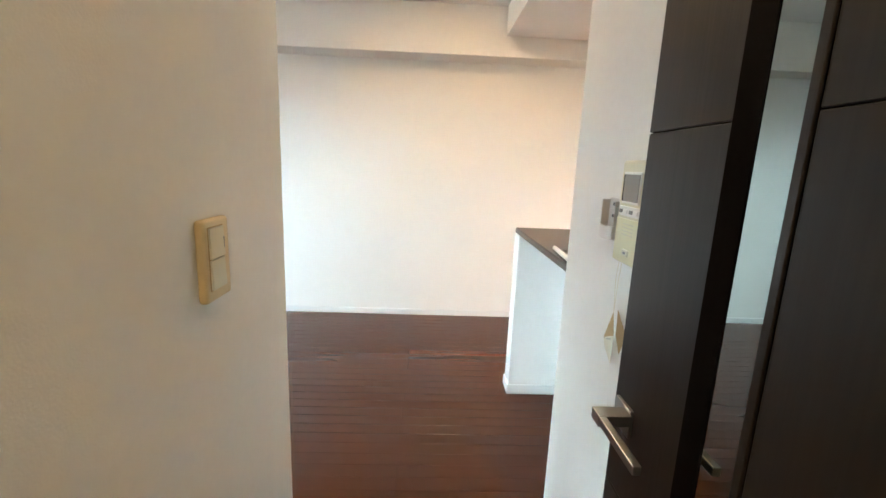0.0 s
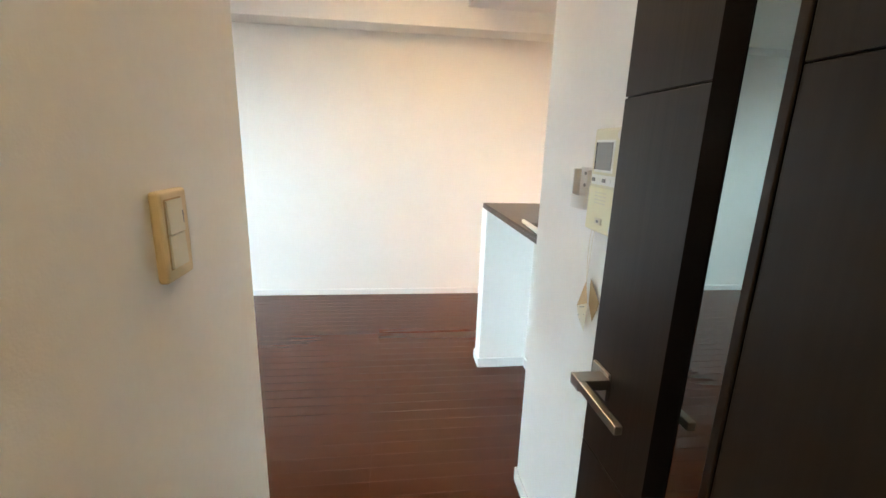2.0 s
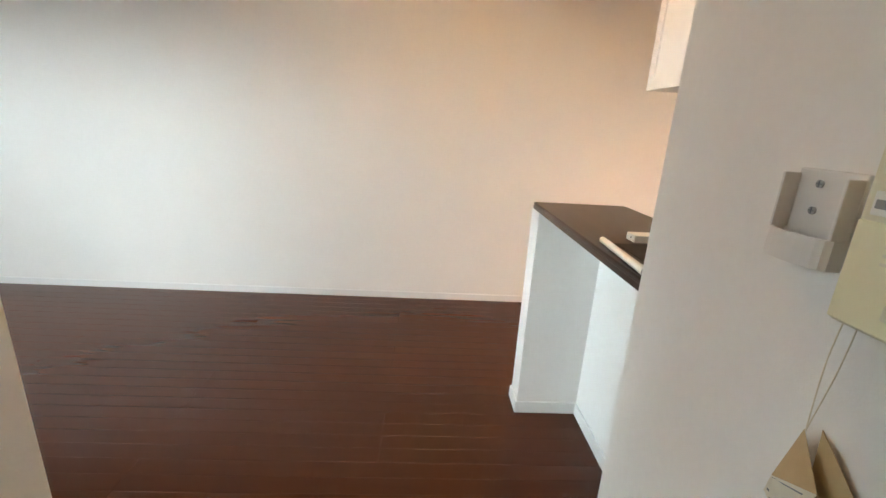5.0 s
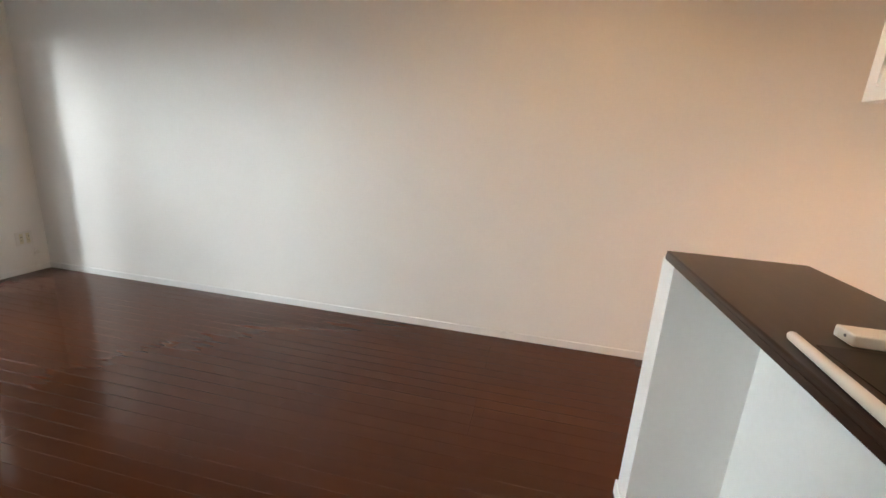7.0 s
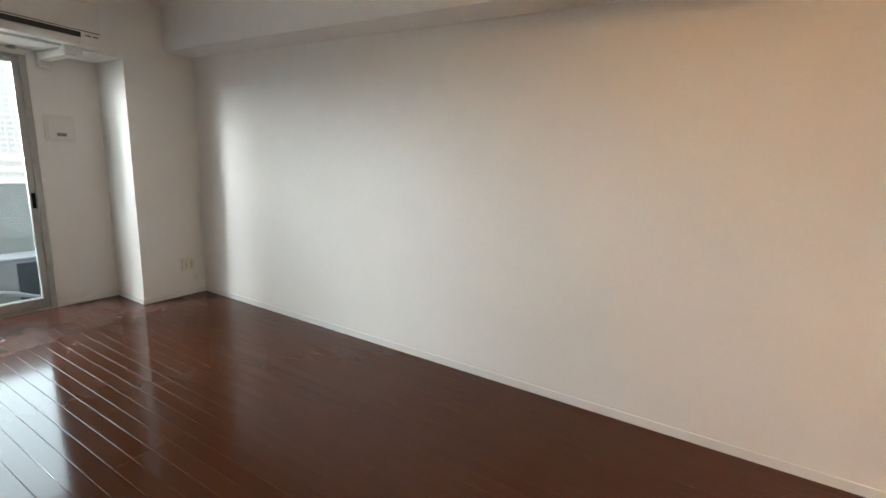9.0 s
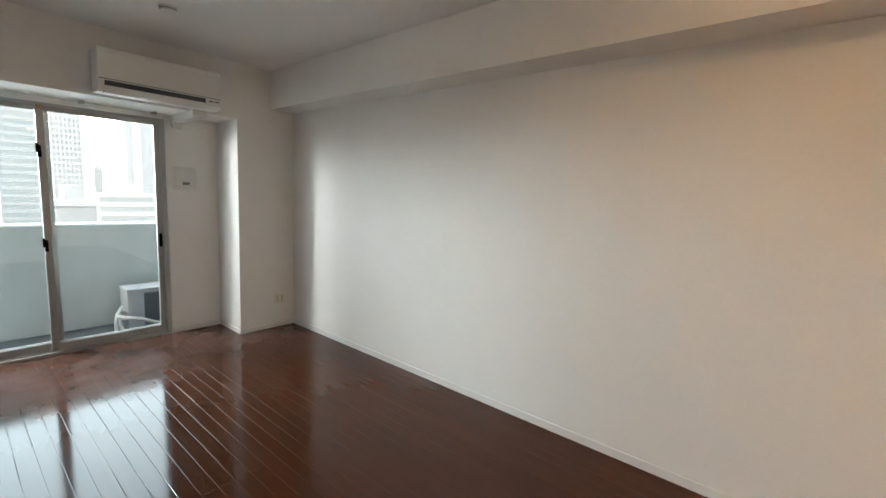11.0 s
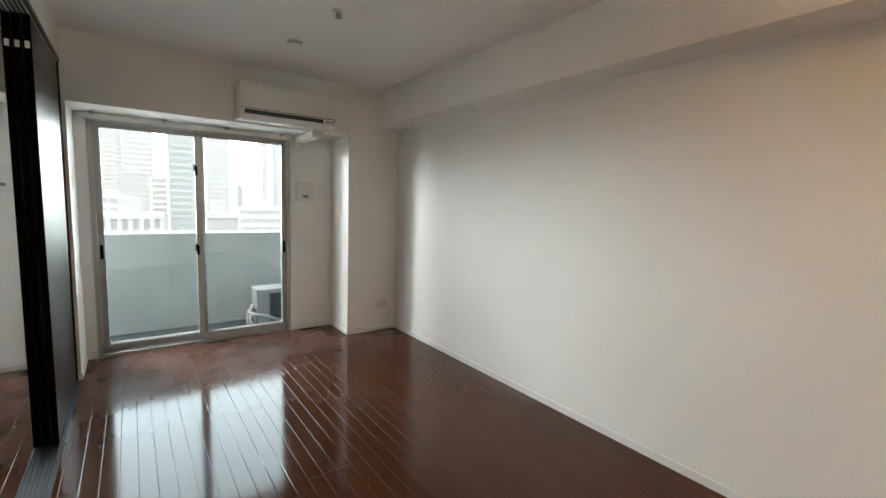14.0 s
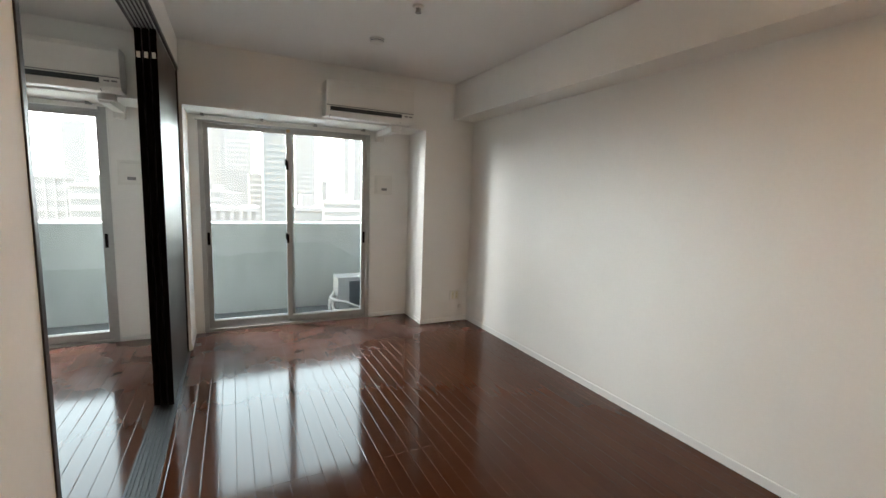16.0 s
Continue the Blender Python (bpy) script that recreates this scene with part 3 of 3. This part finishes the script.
# ---------------------------------------------------------------- air conditioners
def make_air_conditioner(y0, label):
    y1 = y0 + 0.807
    t = thing("air_conditioner", (W, (y0 + y1) / 2, 2.02), label, "air conditioner", group="wall air conditioners")
    xf = W + 0.205
    sec = [(W + 0.012, 2.035), (W + 0.030, 2.026), (xf - 0.040, 2.026), (xf - 0.010, 2.048), (xf, 2.085), (xf, 2.285), (xf - 0.012, 2.318), (xf - 0.05, 2.322), (W + 0.012, 2.322)]
    part("casing", prism(sec, "y", y0, y1, 0.004), PLASTIC, t)
    part("front_panel", prism([(xf - 0.004, 2.115), (xf + 0.006, 2.117), (xf + 0.006, 2.285), (xf - 0.008, 2.316), (xf - 0.012, 2.312)], "y", y0 + 0.002, y1 - 0.002, 0.0015), PLASTIC, t)
    part("seam", box(xf - 0.002, xf + 0.0015, y0 + 0.004, y1 - 0.004, 2.108, 2.115), GREY, t)
    part("outlet", prism([(xf - 0.075, 2.024), (xf - 0.036, 2.024), (xf + 0.0015, 2.074), (xf + 0.0015, 2.101), (xf - 0.05, 2.085)], "y", y0 + 0.035, y1 - 0.120), COIL, t, "dark air outlet")
    part("louvre", prism([(xf - 0.062, 2.020), (xf - 0.034, 2.020), (xf + 0.004, 2.064), (xf - 0.004, 2.068)], "y", y0 + 0.038, y1 - 0.123, 0.001), PLASTIC, t, "white louvre blade")
    part("display", box(xf - 0.001, xf + 0.0025, y1 - 0.112, y1 - 0.012, 2.070, 2.100), PLASTIC, t)
    part("display_mark", box(xf + 0.002, xf + 0.0032, y1 - 0.052, y1 - 0.018, 2.080, 2.091), GREY, t)
    part("display_mark", box(xf + 0.002, xf + 0.0032, y1 - 0.095, y1 - 0.062, 2.079, 2.090), GREY, t)
    part("wall_plate", box(W, W + 0.014, y0 + 0.03, y1 - 0.03, 2.03, 2.315), METALW, t)
    g = thing("pipe_cover", (W - 0.2, y1 - 0.10, 1.96), "white pipe duct running under the beam to the wall", "pipe duct", group="pipe ducts of the air conditioners")
    part("duct", box(NICHE + 0.05, W + 0.05, y1 - 0.165, y1 - 0.095, 1.955, SOFFIT - 0.001, 0.006), PLASTIC, g)
    part("elbow", box(NICHE, NICHE + 0.055, y1 - 0.172, y1 - 0.088, 1.905, SOFFIT - 0.001, 0.012), PLASTIC, g)
    part("end_cap", box(W + 0.0, W + 0.058, y1 - 0.170, y1 - 0.060, 1.972, 2.026, 0.008), PLASTIC, g)
    return t


make_air_conditioner(1.950, "white wall air conditioner with a dark outlet slot")
make_air_conditioner(-0.282, "white wall air conditioner in the bedroom")


# ---------------------------------------------------------------- small fittings
def make_vent(y0, z0, label):
    t = thing("wall_vent", (NICHE, y0 + 0.098, z0), label, "air vent", group="wall air vents")
    part("plate", box(NICHE, NICHE + 0.012, y0, y0 + 0.196, z0, z0 + 0.205, 0.004), PLASTIC, t)
    part("cover", box(NICHE + 0.012, NICHE + 0.022, y0 + 0.018, y0 + 0.178, z0 + 0.018, z0 + 0.187, 0.006), PLASTIC, t)
    part("knob", box(NICHE + 0.021, NICHE + 0.028, y0 + 0.070, y0 + 0.130, z0 + 0.042, z0 + 0.068, 0.003), GREY, t, "grey slide knob")


make_vent(2.587, 1.358, "white square wall vent beside the window")
make_vent(0.350, 1.368, "white square wall vent in the bedroom")


def make_outlet():
    t = thing("wall_outlet", (W, 3.37, 0.24), "white double socket outlet low on the wall", "wall outlet")
    part("plate", box(W, W + 0.008, 3.310, 3.428, 0.236, 0.346, 0.003), PLASTIC, t)
    for y in (3.335, 3.382):
        q = part("insert", box(W + 0.007, W + 0.0095, y, y + 0.026, 0.250, 0.332, 0.001), IVORY, t)
        for z in (0.275, 0.305):
            part("slot", boxes((W + 0.0093, W + 0.0100, y + 0.007, y + 0.009, z - 0.006, z + 0.006), (W + 0.0093, W + 0.0100, y + 0.017, y + 0.019, z - 0.006, z + 0.006)), INK, q)
    c = thing("cable_cap", (W, 3.435, 0.15), "small white round cable cap on the wall", "cable cap")
    part("cap", cyl(bmesh.new(), (W, 3.440, 0.160), (W + 0.012, 3.440, 0.160), 0.022, 0.017), PLASTIC, c)


make_outlet()


def make_detector():
    t = thing("smoke_detector", (-2.88, 2.198, H - 0.03), "flat white round detector on the ceiling", "smoke detector")
    part("base", cyl(bmesh.new(), (-2.88, 2.198, H), (-2.88, 2.198, H - 0.012), 0.055, n=36), PLASTIC, t)
    part("rim", cyl(bmesh.new(), (-2.88, 2.198, H - 0.012), (-2.88, 2.198, H - 0.018), 0.049, 0.045, n=36), GREY, t)
    part("cap", cyl(bmesh.new(), (-2.88, 2.198, H - 0.018), (-2.88, 2.198, H - 0.026), 0.051, 0.046, n=36), PLASTIC, t)


make_detector()


def make_sprinkler():
    x, y = -2.205, 2.243
    t = thing("fire_sprinkler", (x, y, H - 0.04), "white flush fire sprinkler with a metal head", "sprinkler")
    part("escutcheon", cyl(bmesh.new(), (x, y, H), (x, y, H - 0.012), 0.036, 0.030, n=32), PLASTIC, t)
    part("stem", cyl(bmesh.new(), (x, y, H - 0.012), (x, y, H - 0.036), 0.010, n=16), SATIN, t)
    part("deflector", cyl(bmesh.new(), (x, y, H - 0.036), (x, y, H - 0.040), 0.019, n=20), SATIN, t)
    for s in (-1, 1):
        part("arm", box(x - 0.002, x + 0.002, y + s * 0.014 - 0.002, y + s * 0.014 + 0.002, H - 0.037, H - 0.012), SATIN, t)


make_sprinkler()


# fixtures out of view, added to go with the warm lamps; their discs glow
def make_ceiling_light(x, y, z, r, label):
    t = thing("ceiling_light", (x, y, z), label, "ceiling light", group="warm ceiling lights")
    part("base", cyl(bmesh.new(), (x, y, z), (x, y, z - 0.012), r * 1.04, n=40), PLASTIC, t)
    part("diffuser", cyl(bmesh.new(), (x, y, z - 0.012), (x, y, z - 0.022), r, r * 0.94, n=40), BULB, t)


make_ceiling_light(0.45, 2.2, H, 0.22, "unseen round warm ceiling light, added over the dining corner")
make_ceiling_light(2.05, 2.25, 2.295, 0.16, "unseen small round warm ceiling light, added in the kitchen")
make_ceiling_light(0.34, -0.75, H, 0.06, "unseen small warm downlight, added in the corridor ceiling")


# ---------------------------------------------------------------- balcony
# these run on past the view so that no stray skylight gets in
structure("balcony_floor", box(-5.45, -4.25, -12.0, 12.0, -0.30, -0.13), DECK)
structure("balcony_parapet", box(-5.43, -5.28, -12.0, 12.0, -0.9, 0.945), CONCRETE)
structure("parapet_lit_top", box(-5.445, -5.268, -12.0, 12.0, 0.945, 0.966, 0.004), CONCRETE_LIT_TOP)
# unseen slab assumed overhead; it shades the balcony and the windows
structure("balcony_shade_slab", box(-5.45, -4.25, -12.0, 12.0, 2.62, 2.80), CONCRETE)
structure("facade", boxes((-4.35, -4.25, N, 12.0, -0.3, 2.62), (-4.35, -4.25, -12.0, -2.2, -0.3, 2.62), (-4.35, -4.25, 2.545, N, -0.3, 2.62),
                          (-4.35, -4.25, 0.307, 0.938, -0.3, 2.62), (-4.35, -4.25, -2.2, -1.30, -0.3, 2.62),
                          (-4.35, -4.25, 0.938, 2.545, 2.0, 2.62), (-4.35, -4.25, -1.30, 0.307, 2.0, 2.62),
                          (-4.35, -4.25, 0.938, 2.545, -0.3, -0.02), (-4.35, -4.25, -1.30, 0.307, -0.3, -0.02)), CONCRETE)


def make_outdoor_unit():
    x0, x1, y0, y1, z0, z1 = -5.08, -4.80, 2.345, 3.10, -0.125, 0.325
    t = thing("outdoor_unit", (-4.94, 2.72, z0), "white outdoor air conditioner unit on the balcony", "outdoor unit")
    part("cabinet", box(x0, x1, y0, y1, z0 + 0.03, z1 - 0.025, 0.008), METALW, t)
    part("lid", box(x0 - 0.006, x1 + 0.006, y0 - 0.006, y1 + 0.006, z1 - 0.025, z1, 0.006), METALW, t)
    part("coil", box(x1 - 0.004, x1 + 0.002, y0 + 0.14, y1 - 0.03, z0 + 0.06, z1 - 0.05), COIL, t, "dark coil grille")
    for i in range(9):
        z = z0 + 0.09 + 0.035 * i
        part("guard_wire", box(x1 + 0.002, x1 + 0.004, y0 + 0.14, y1 - 0.03, z, z + 0.002), COIL, t)
    part("valve_cover", box(x0 + 0.03, x1 - 0.03, y0 - 0.03, y0, z0 + 0.06, z0 + 0.22, 0.008), METALW, t)
    for y in (y0 + 0.12, y1 - 0.12):
        part("foot", box(x0 - 0.01, x1 + 0.01, y - 0.03, y + 0.03, z0 - 0.005, z0 + 0.03, 0.004), GREY, t)
    p = thing("pipe_bundle", (-4.72, 2.4, -0.12), "white wrapped pipes curving round the outdoor unit", "pipes")
    part("pipe", tube([(-4.88, 2.315, 0.02), (-4.80, 2.27, 0.0), (-4.72, 2.28, -0.06), (-4.66, 2.34, -0.09), (-4.60, 2.52, -0.10), (-4.52, 2.80, -0.10), (-4.5, 3.2, -0.10)], 0.022), HOSE, p)
    part("pipe", tube([(-4.90, 2.315, 0.10), (-4.78, 2.25, 0.09), (-4.70, 2.30, 0.07), (-4.68, 2.42, 0.04), (-4.66, 2.56, -0.02), (-4.62, 2.76, -0.07), (-4.6, 3.2, -0.10)], 0.018), HOSE, p)
    part("pipe", tube([(-4.88, 2.315, 0.14), (-4.76, 2.24, 0.06), (-4.74, 2.23, -0.05), (-4.74, 2.26, -0.11)], 0.016), HOSE, p)


make_outdoor_unit()


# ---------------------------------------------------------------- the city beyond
# glowing panel added for the bright sky; its light enters the windows
HAZE_GLOW = bpy.data.materials.new("hazy_sky_glow")
HAZE_GLOW.use_nodes = True
HAZE_GLOW.node_tree.nodes["Principled BSDF"].inputs["Base Color"].default_value = (0, 0, 0, 1)
HAZE_GLOW.node_tree.nodes["Principled BSDF"].inputs["Specular IOR Level"].default_value = 0
# glow set stronger low down, to light the room's far walls, weaker above
hz = HAZE_GLOW.node_tree
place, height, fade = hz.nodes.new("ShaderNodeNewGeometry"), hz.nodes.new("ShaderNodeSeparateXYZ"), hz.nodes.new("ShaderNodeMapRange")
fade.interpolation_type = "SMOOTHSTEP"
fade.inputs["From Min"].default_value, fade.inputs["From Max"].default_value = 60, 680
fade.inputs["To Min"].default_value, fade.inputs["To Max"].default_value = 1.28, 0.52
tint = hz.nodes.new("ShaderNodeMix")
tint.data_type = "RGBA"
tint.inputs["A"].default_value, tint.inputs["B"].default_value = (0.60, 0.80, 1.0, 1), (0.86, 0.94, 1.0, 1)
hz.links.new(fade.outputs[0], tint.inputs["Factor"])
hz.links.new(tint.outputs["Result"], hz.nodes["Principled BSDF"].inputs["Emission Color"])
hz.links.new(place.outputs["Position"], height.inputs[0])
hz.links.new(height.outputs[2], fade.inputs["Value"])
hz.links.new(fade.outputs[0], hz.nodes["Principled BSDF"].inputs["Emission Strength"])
structure("backdrop", box(-1502, -1500, -2600, 2600, -40, 1300), HAZE_GLOW, "glowing white panel behind the city, in place of the hazy sky")
structure("ground", box(-3500, 60, -3000, 3000, -41, -40), EARTH)


def make_tower(x, y0, y1, top, depth, floors, mat, label, bays=0, name="tower_block", proud=0.5, rail=None, glass=PANES):
    """A building from the street up, with its storeys as balcony bands and its bays as piers on the side that faces the flat."""
    base = -40
    t = thing(name, (x - depth / 2, (y0 + y1) / 2, base), label, "building", group="buildings of the city")
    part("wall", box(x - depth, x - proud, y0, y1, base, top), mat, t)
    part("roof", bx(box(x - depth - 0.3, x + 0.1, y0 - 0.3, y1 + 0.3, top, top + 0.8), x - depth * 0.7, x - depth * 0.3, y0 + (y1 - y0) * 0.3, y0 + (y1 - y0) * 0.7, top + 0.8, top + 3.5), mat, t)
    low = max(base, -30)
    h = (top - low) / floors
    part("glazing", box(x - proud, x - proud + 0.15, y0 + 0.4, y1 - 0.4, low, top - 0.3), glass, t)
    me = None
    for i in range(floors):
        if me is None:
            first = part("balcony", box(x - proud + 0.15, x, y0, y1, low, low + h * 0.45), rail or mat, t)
            me = first
        else:
            o = new("balcony", me.data)
            o.parent = t
            o.location = (0, 0, h * i)
    for i in range(bays + 1 if bays else 0):
        y = y0 + (y1 - y0) * i / bays
        part("pier", box(x - proud + 0.15, x + 0.05, y - 0.35, y + 0.35, low, top), mat, t)


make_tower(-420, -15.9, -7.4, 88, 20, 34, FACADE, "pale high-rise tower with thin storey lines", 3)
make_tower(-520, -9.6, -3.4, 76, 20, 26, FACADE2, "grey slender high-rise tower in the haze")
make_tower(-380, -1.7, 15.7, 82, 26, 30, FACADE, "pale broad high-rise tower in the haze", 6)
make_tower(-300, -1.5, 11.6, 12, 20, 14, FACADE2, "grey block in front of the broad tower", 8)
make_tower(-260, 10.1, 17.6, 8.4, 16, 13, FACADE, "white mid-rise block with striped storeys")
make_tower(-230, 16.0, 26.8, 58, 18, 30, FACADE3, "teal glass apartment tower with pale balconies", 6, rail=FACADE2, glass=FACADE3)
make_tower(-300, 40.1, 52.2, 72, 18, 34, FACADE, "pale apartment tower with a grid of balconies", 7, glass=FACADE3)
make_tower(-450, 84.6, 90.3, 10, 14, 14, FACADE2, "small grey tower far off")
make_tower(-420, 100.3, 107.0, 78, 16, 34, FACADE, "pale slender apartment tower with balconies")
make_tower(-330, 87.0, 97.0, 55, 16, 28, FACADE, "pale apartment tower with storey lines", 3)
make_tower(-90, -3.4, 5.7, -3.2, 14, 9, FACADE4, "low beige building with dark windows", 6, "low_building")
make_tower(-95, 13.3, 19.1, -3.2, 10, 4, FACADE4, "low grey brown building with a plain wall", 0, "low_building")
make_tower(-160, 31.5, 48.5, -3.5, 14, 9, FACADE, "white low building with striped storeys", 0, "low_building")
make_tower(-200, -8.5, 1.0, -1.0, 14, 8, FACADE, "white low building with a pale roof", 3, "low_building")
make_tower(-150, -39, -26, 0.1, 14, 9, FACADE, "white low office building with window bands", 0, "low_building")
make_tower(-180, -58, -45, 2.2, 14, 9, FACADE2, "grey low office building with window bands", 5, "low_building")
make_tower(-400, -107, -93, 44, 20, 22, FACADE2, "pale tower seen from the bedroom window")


# ---------------------------------------------------------------- floor boards
floor = structure("floor", box(-4.15, 3.0, -2.2, N, -0.1, -0.0026), GROOVE, "dark reddish brown glossy wood floor")
PITCH, LONG = 0.0757, 1.818


def board_mesh(length, width):
    w, l = width / 2, length / 2
    rings = ((0.0, -0.012), (0.0, -0.0006), (0.0008, -0.00026), (0.0023, 0.0))          # inset from the edge, height
    v = [(sx * (l - 0.25 * e), sy * (w - e), z) for e, z in rings for sx, sy in ((-1, -1), (1, -1), (1, 1), (-1, 1))]
    f = [(4 * k + i, 4 * k + (i + 1) % 4, 4 * k + 4 + (i + 1) % 4, 4 * k + 4 + i) for k in range(3) for i in range(4)] + [(12, 13, 14, 15)]
    me = bpy.data.meshes.new("plank")
    me.from_pydata(v, [], f)
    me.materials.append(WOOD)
    return me


BOARDS = {}


def lay(x0, x1, y0, y1, shift, first=PITCH):
    """Lays boards along x; four boards make one plank, whose ends break in turn."""
    y, i = y0, 0
    while y < y1 - 0.01:
        wd = min(PITCH if i else first, y1 - y)
        start = -1.660 + (0.909 if ((i + shift) // 4) % 2 else 0.0)
        a = start + LONG * math.floor((x0 - start) / LONG)
        while a < x1 - 0.005:
            lo, hi = max(a, x0), min(a + LONG, x1)
            a += LONG
            if hi - lo < 0.01:
                continue
            key = (round(hi - lo, 4), round(wd, 4))
            if key not in BOARDS:
                BOARDS[key] = board_mesh(hi - lo - 0.0002, wd)
            o = new("plank", BOARDS[key])
            o.parent = floor
            o.location = ((lo + hi) / 2, y + wd / 2, 0)
        y += wd
        i += 1


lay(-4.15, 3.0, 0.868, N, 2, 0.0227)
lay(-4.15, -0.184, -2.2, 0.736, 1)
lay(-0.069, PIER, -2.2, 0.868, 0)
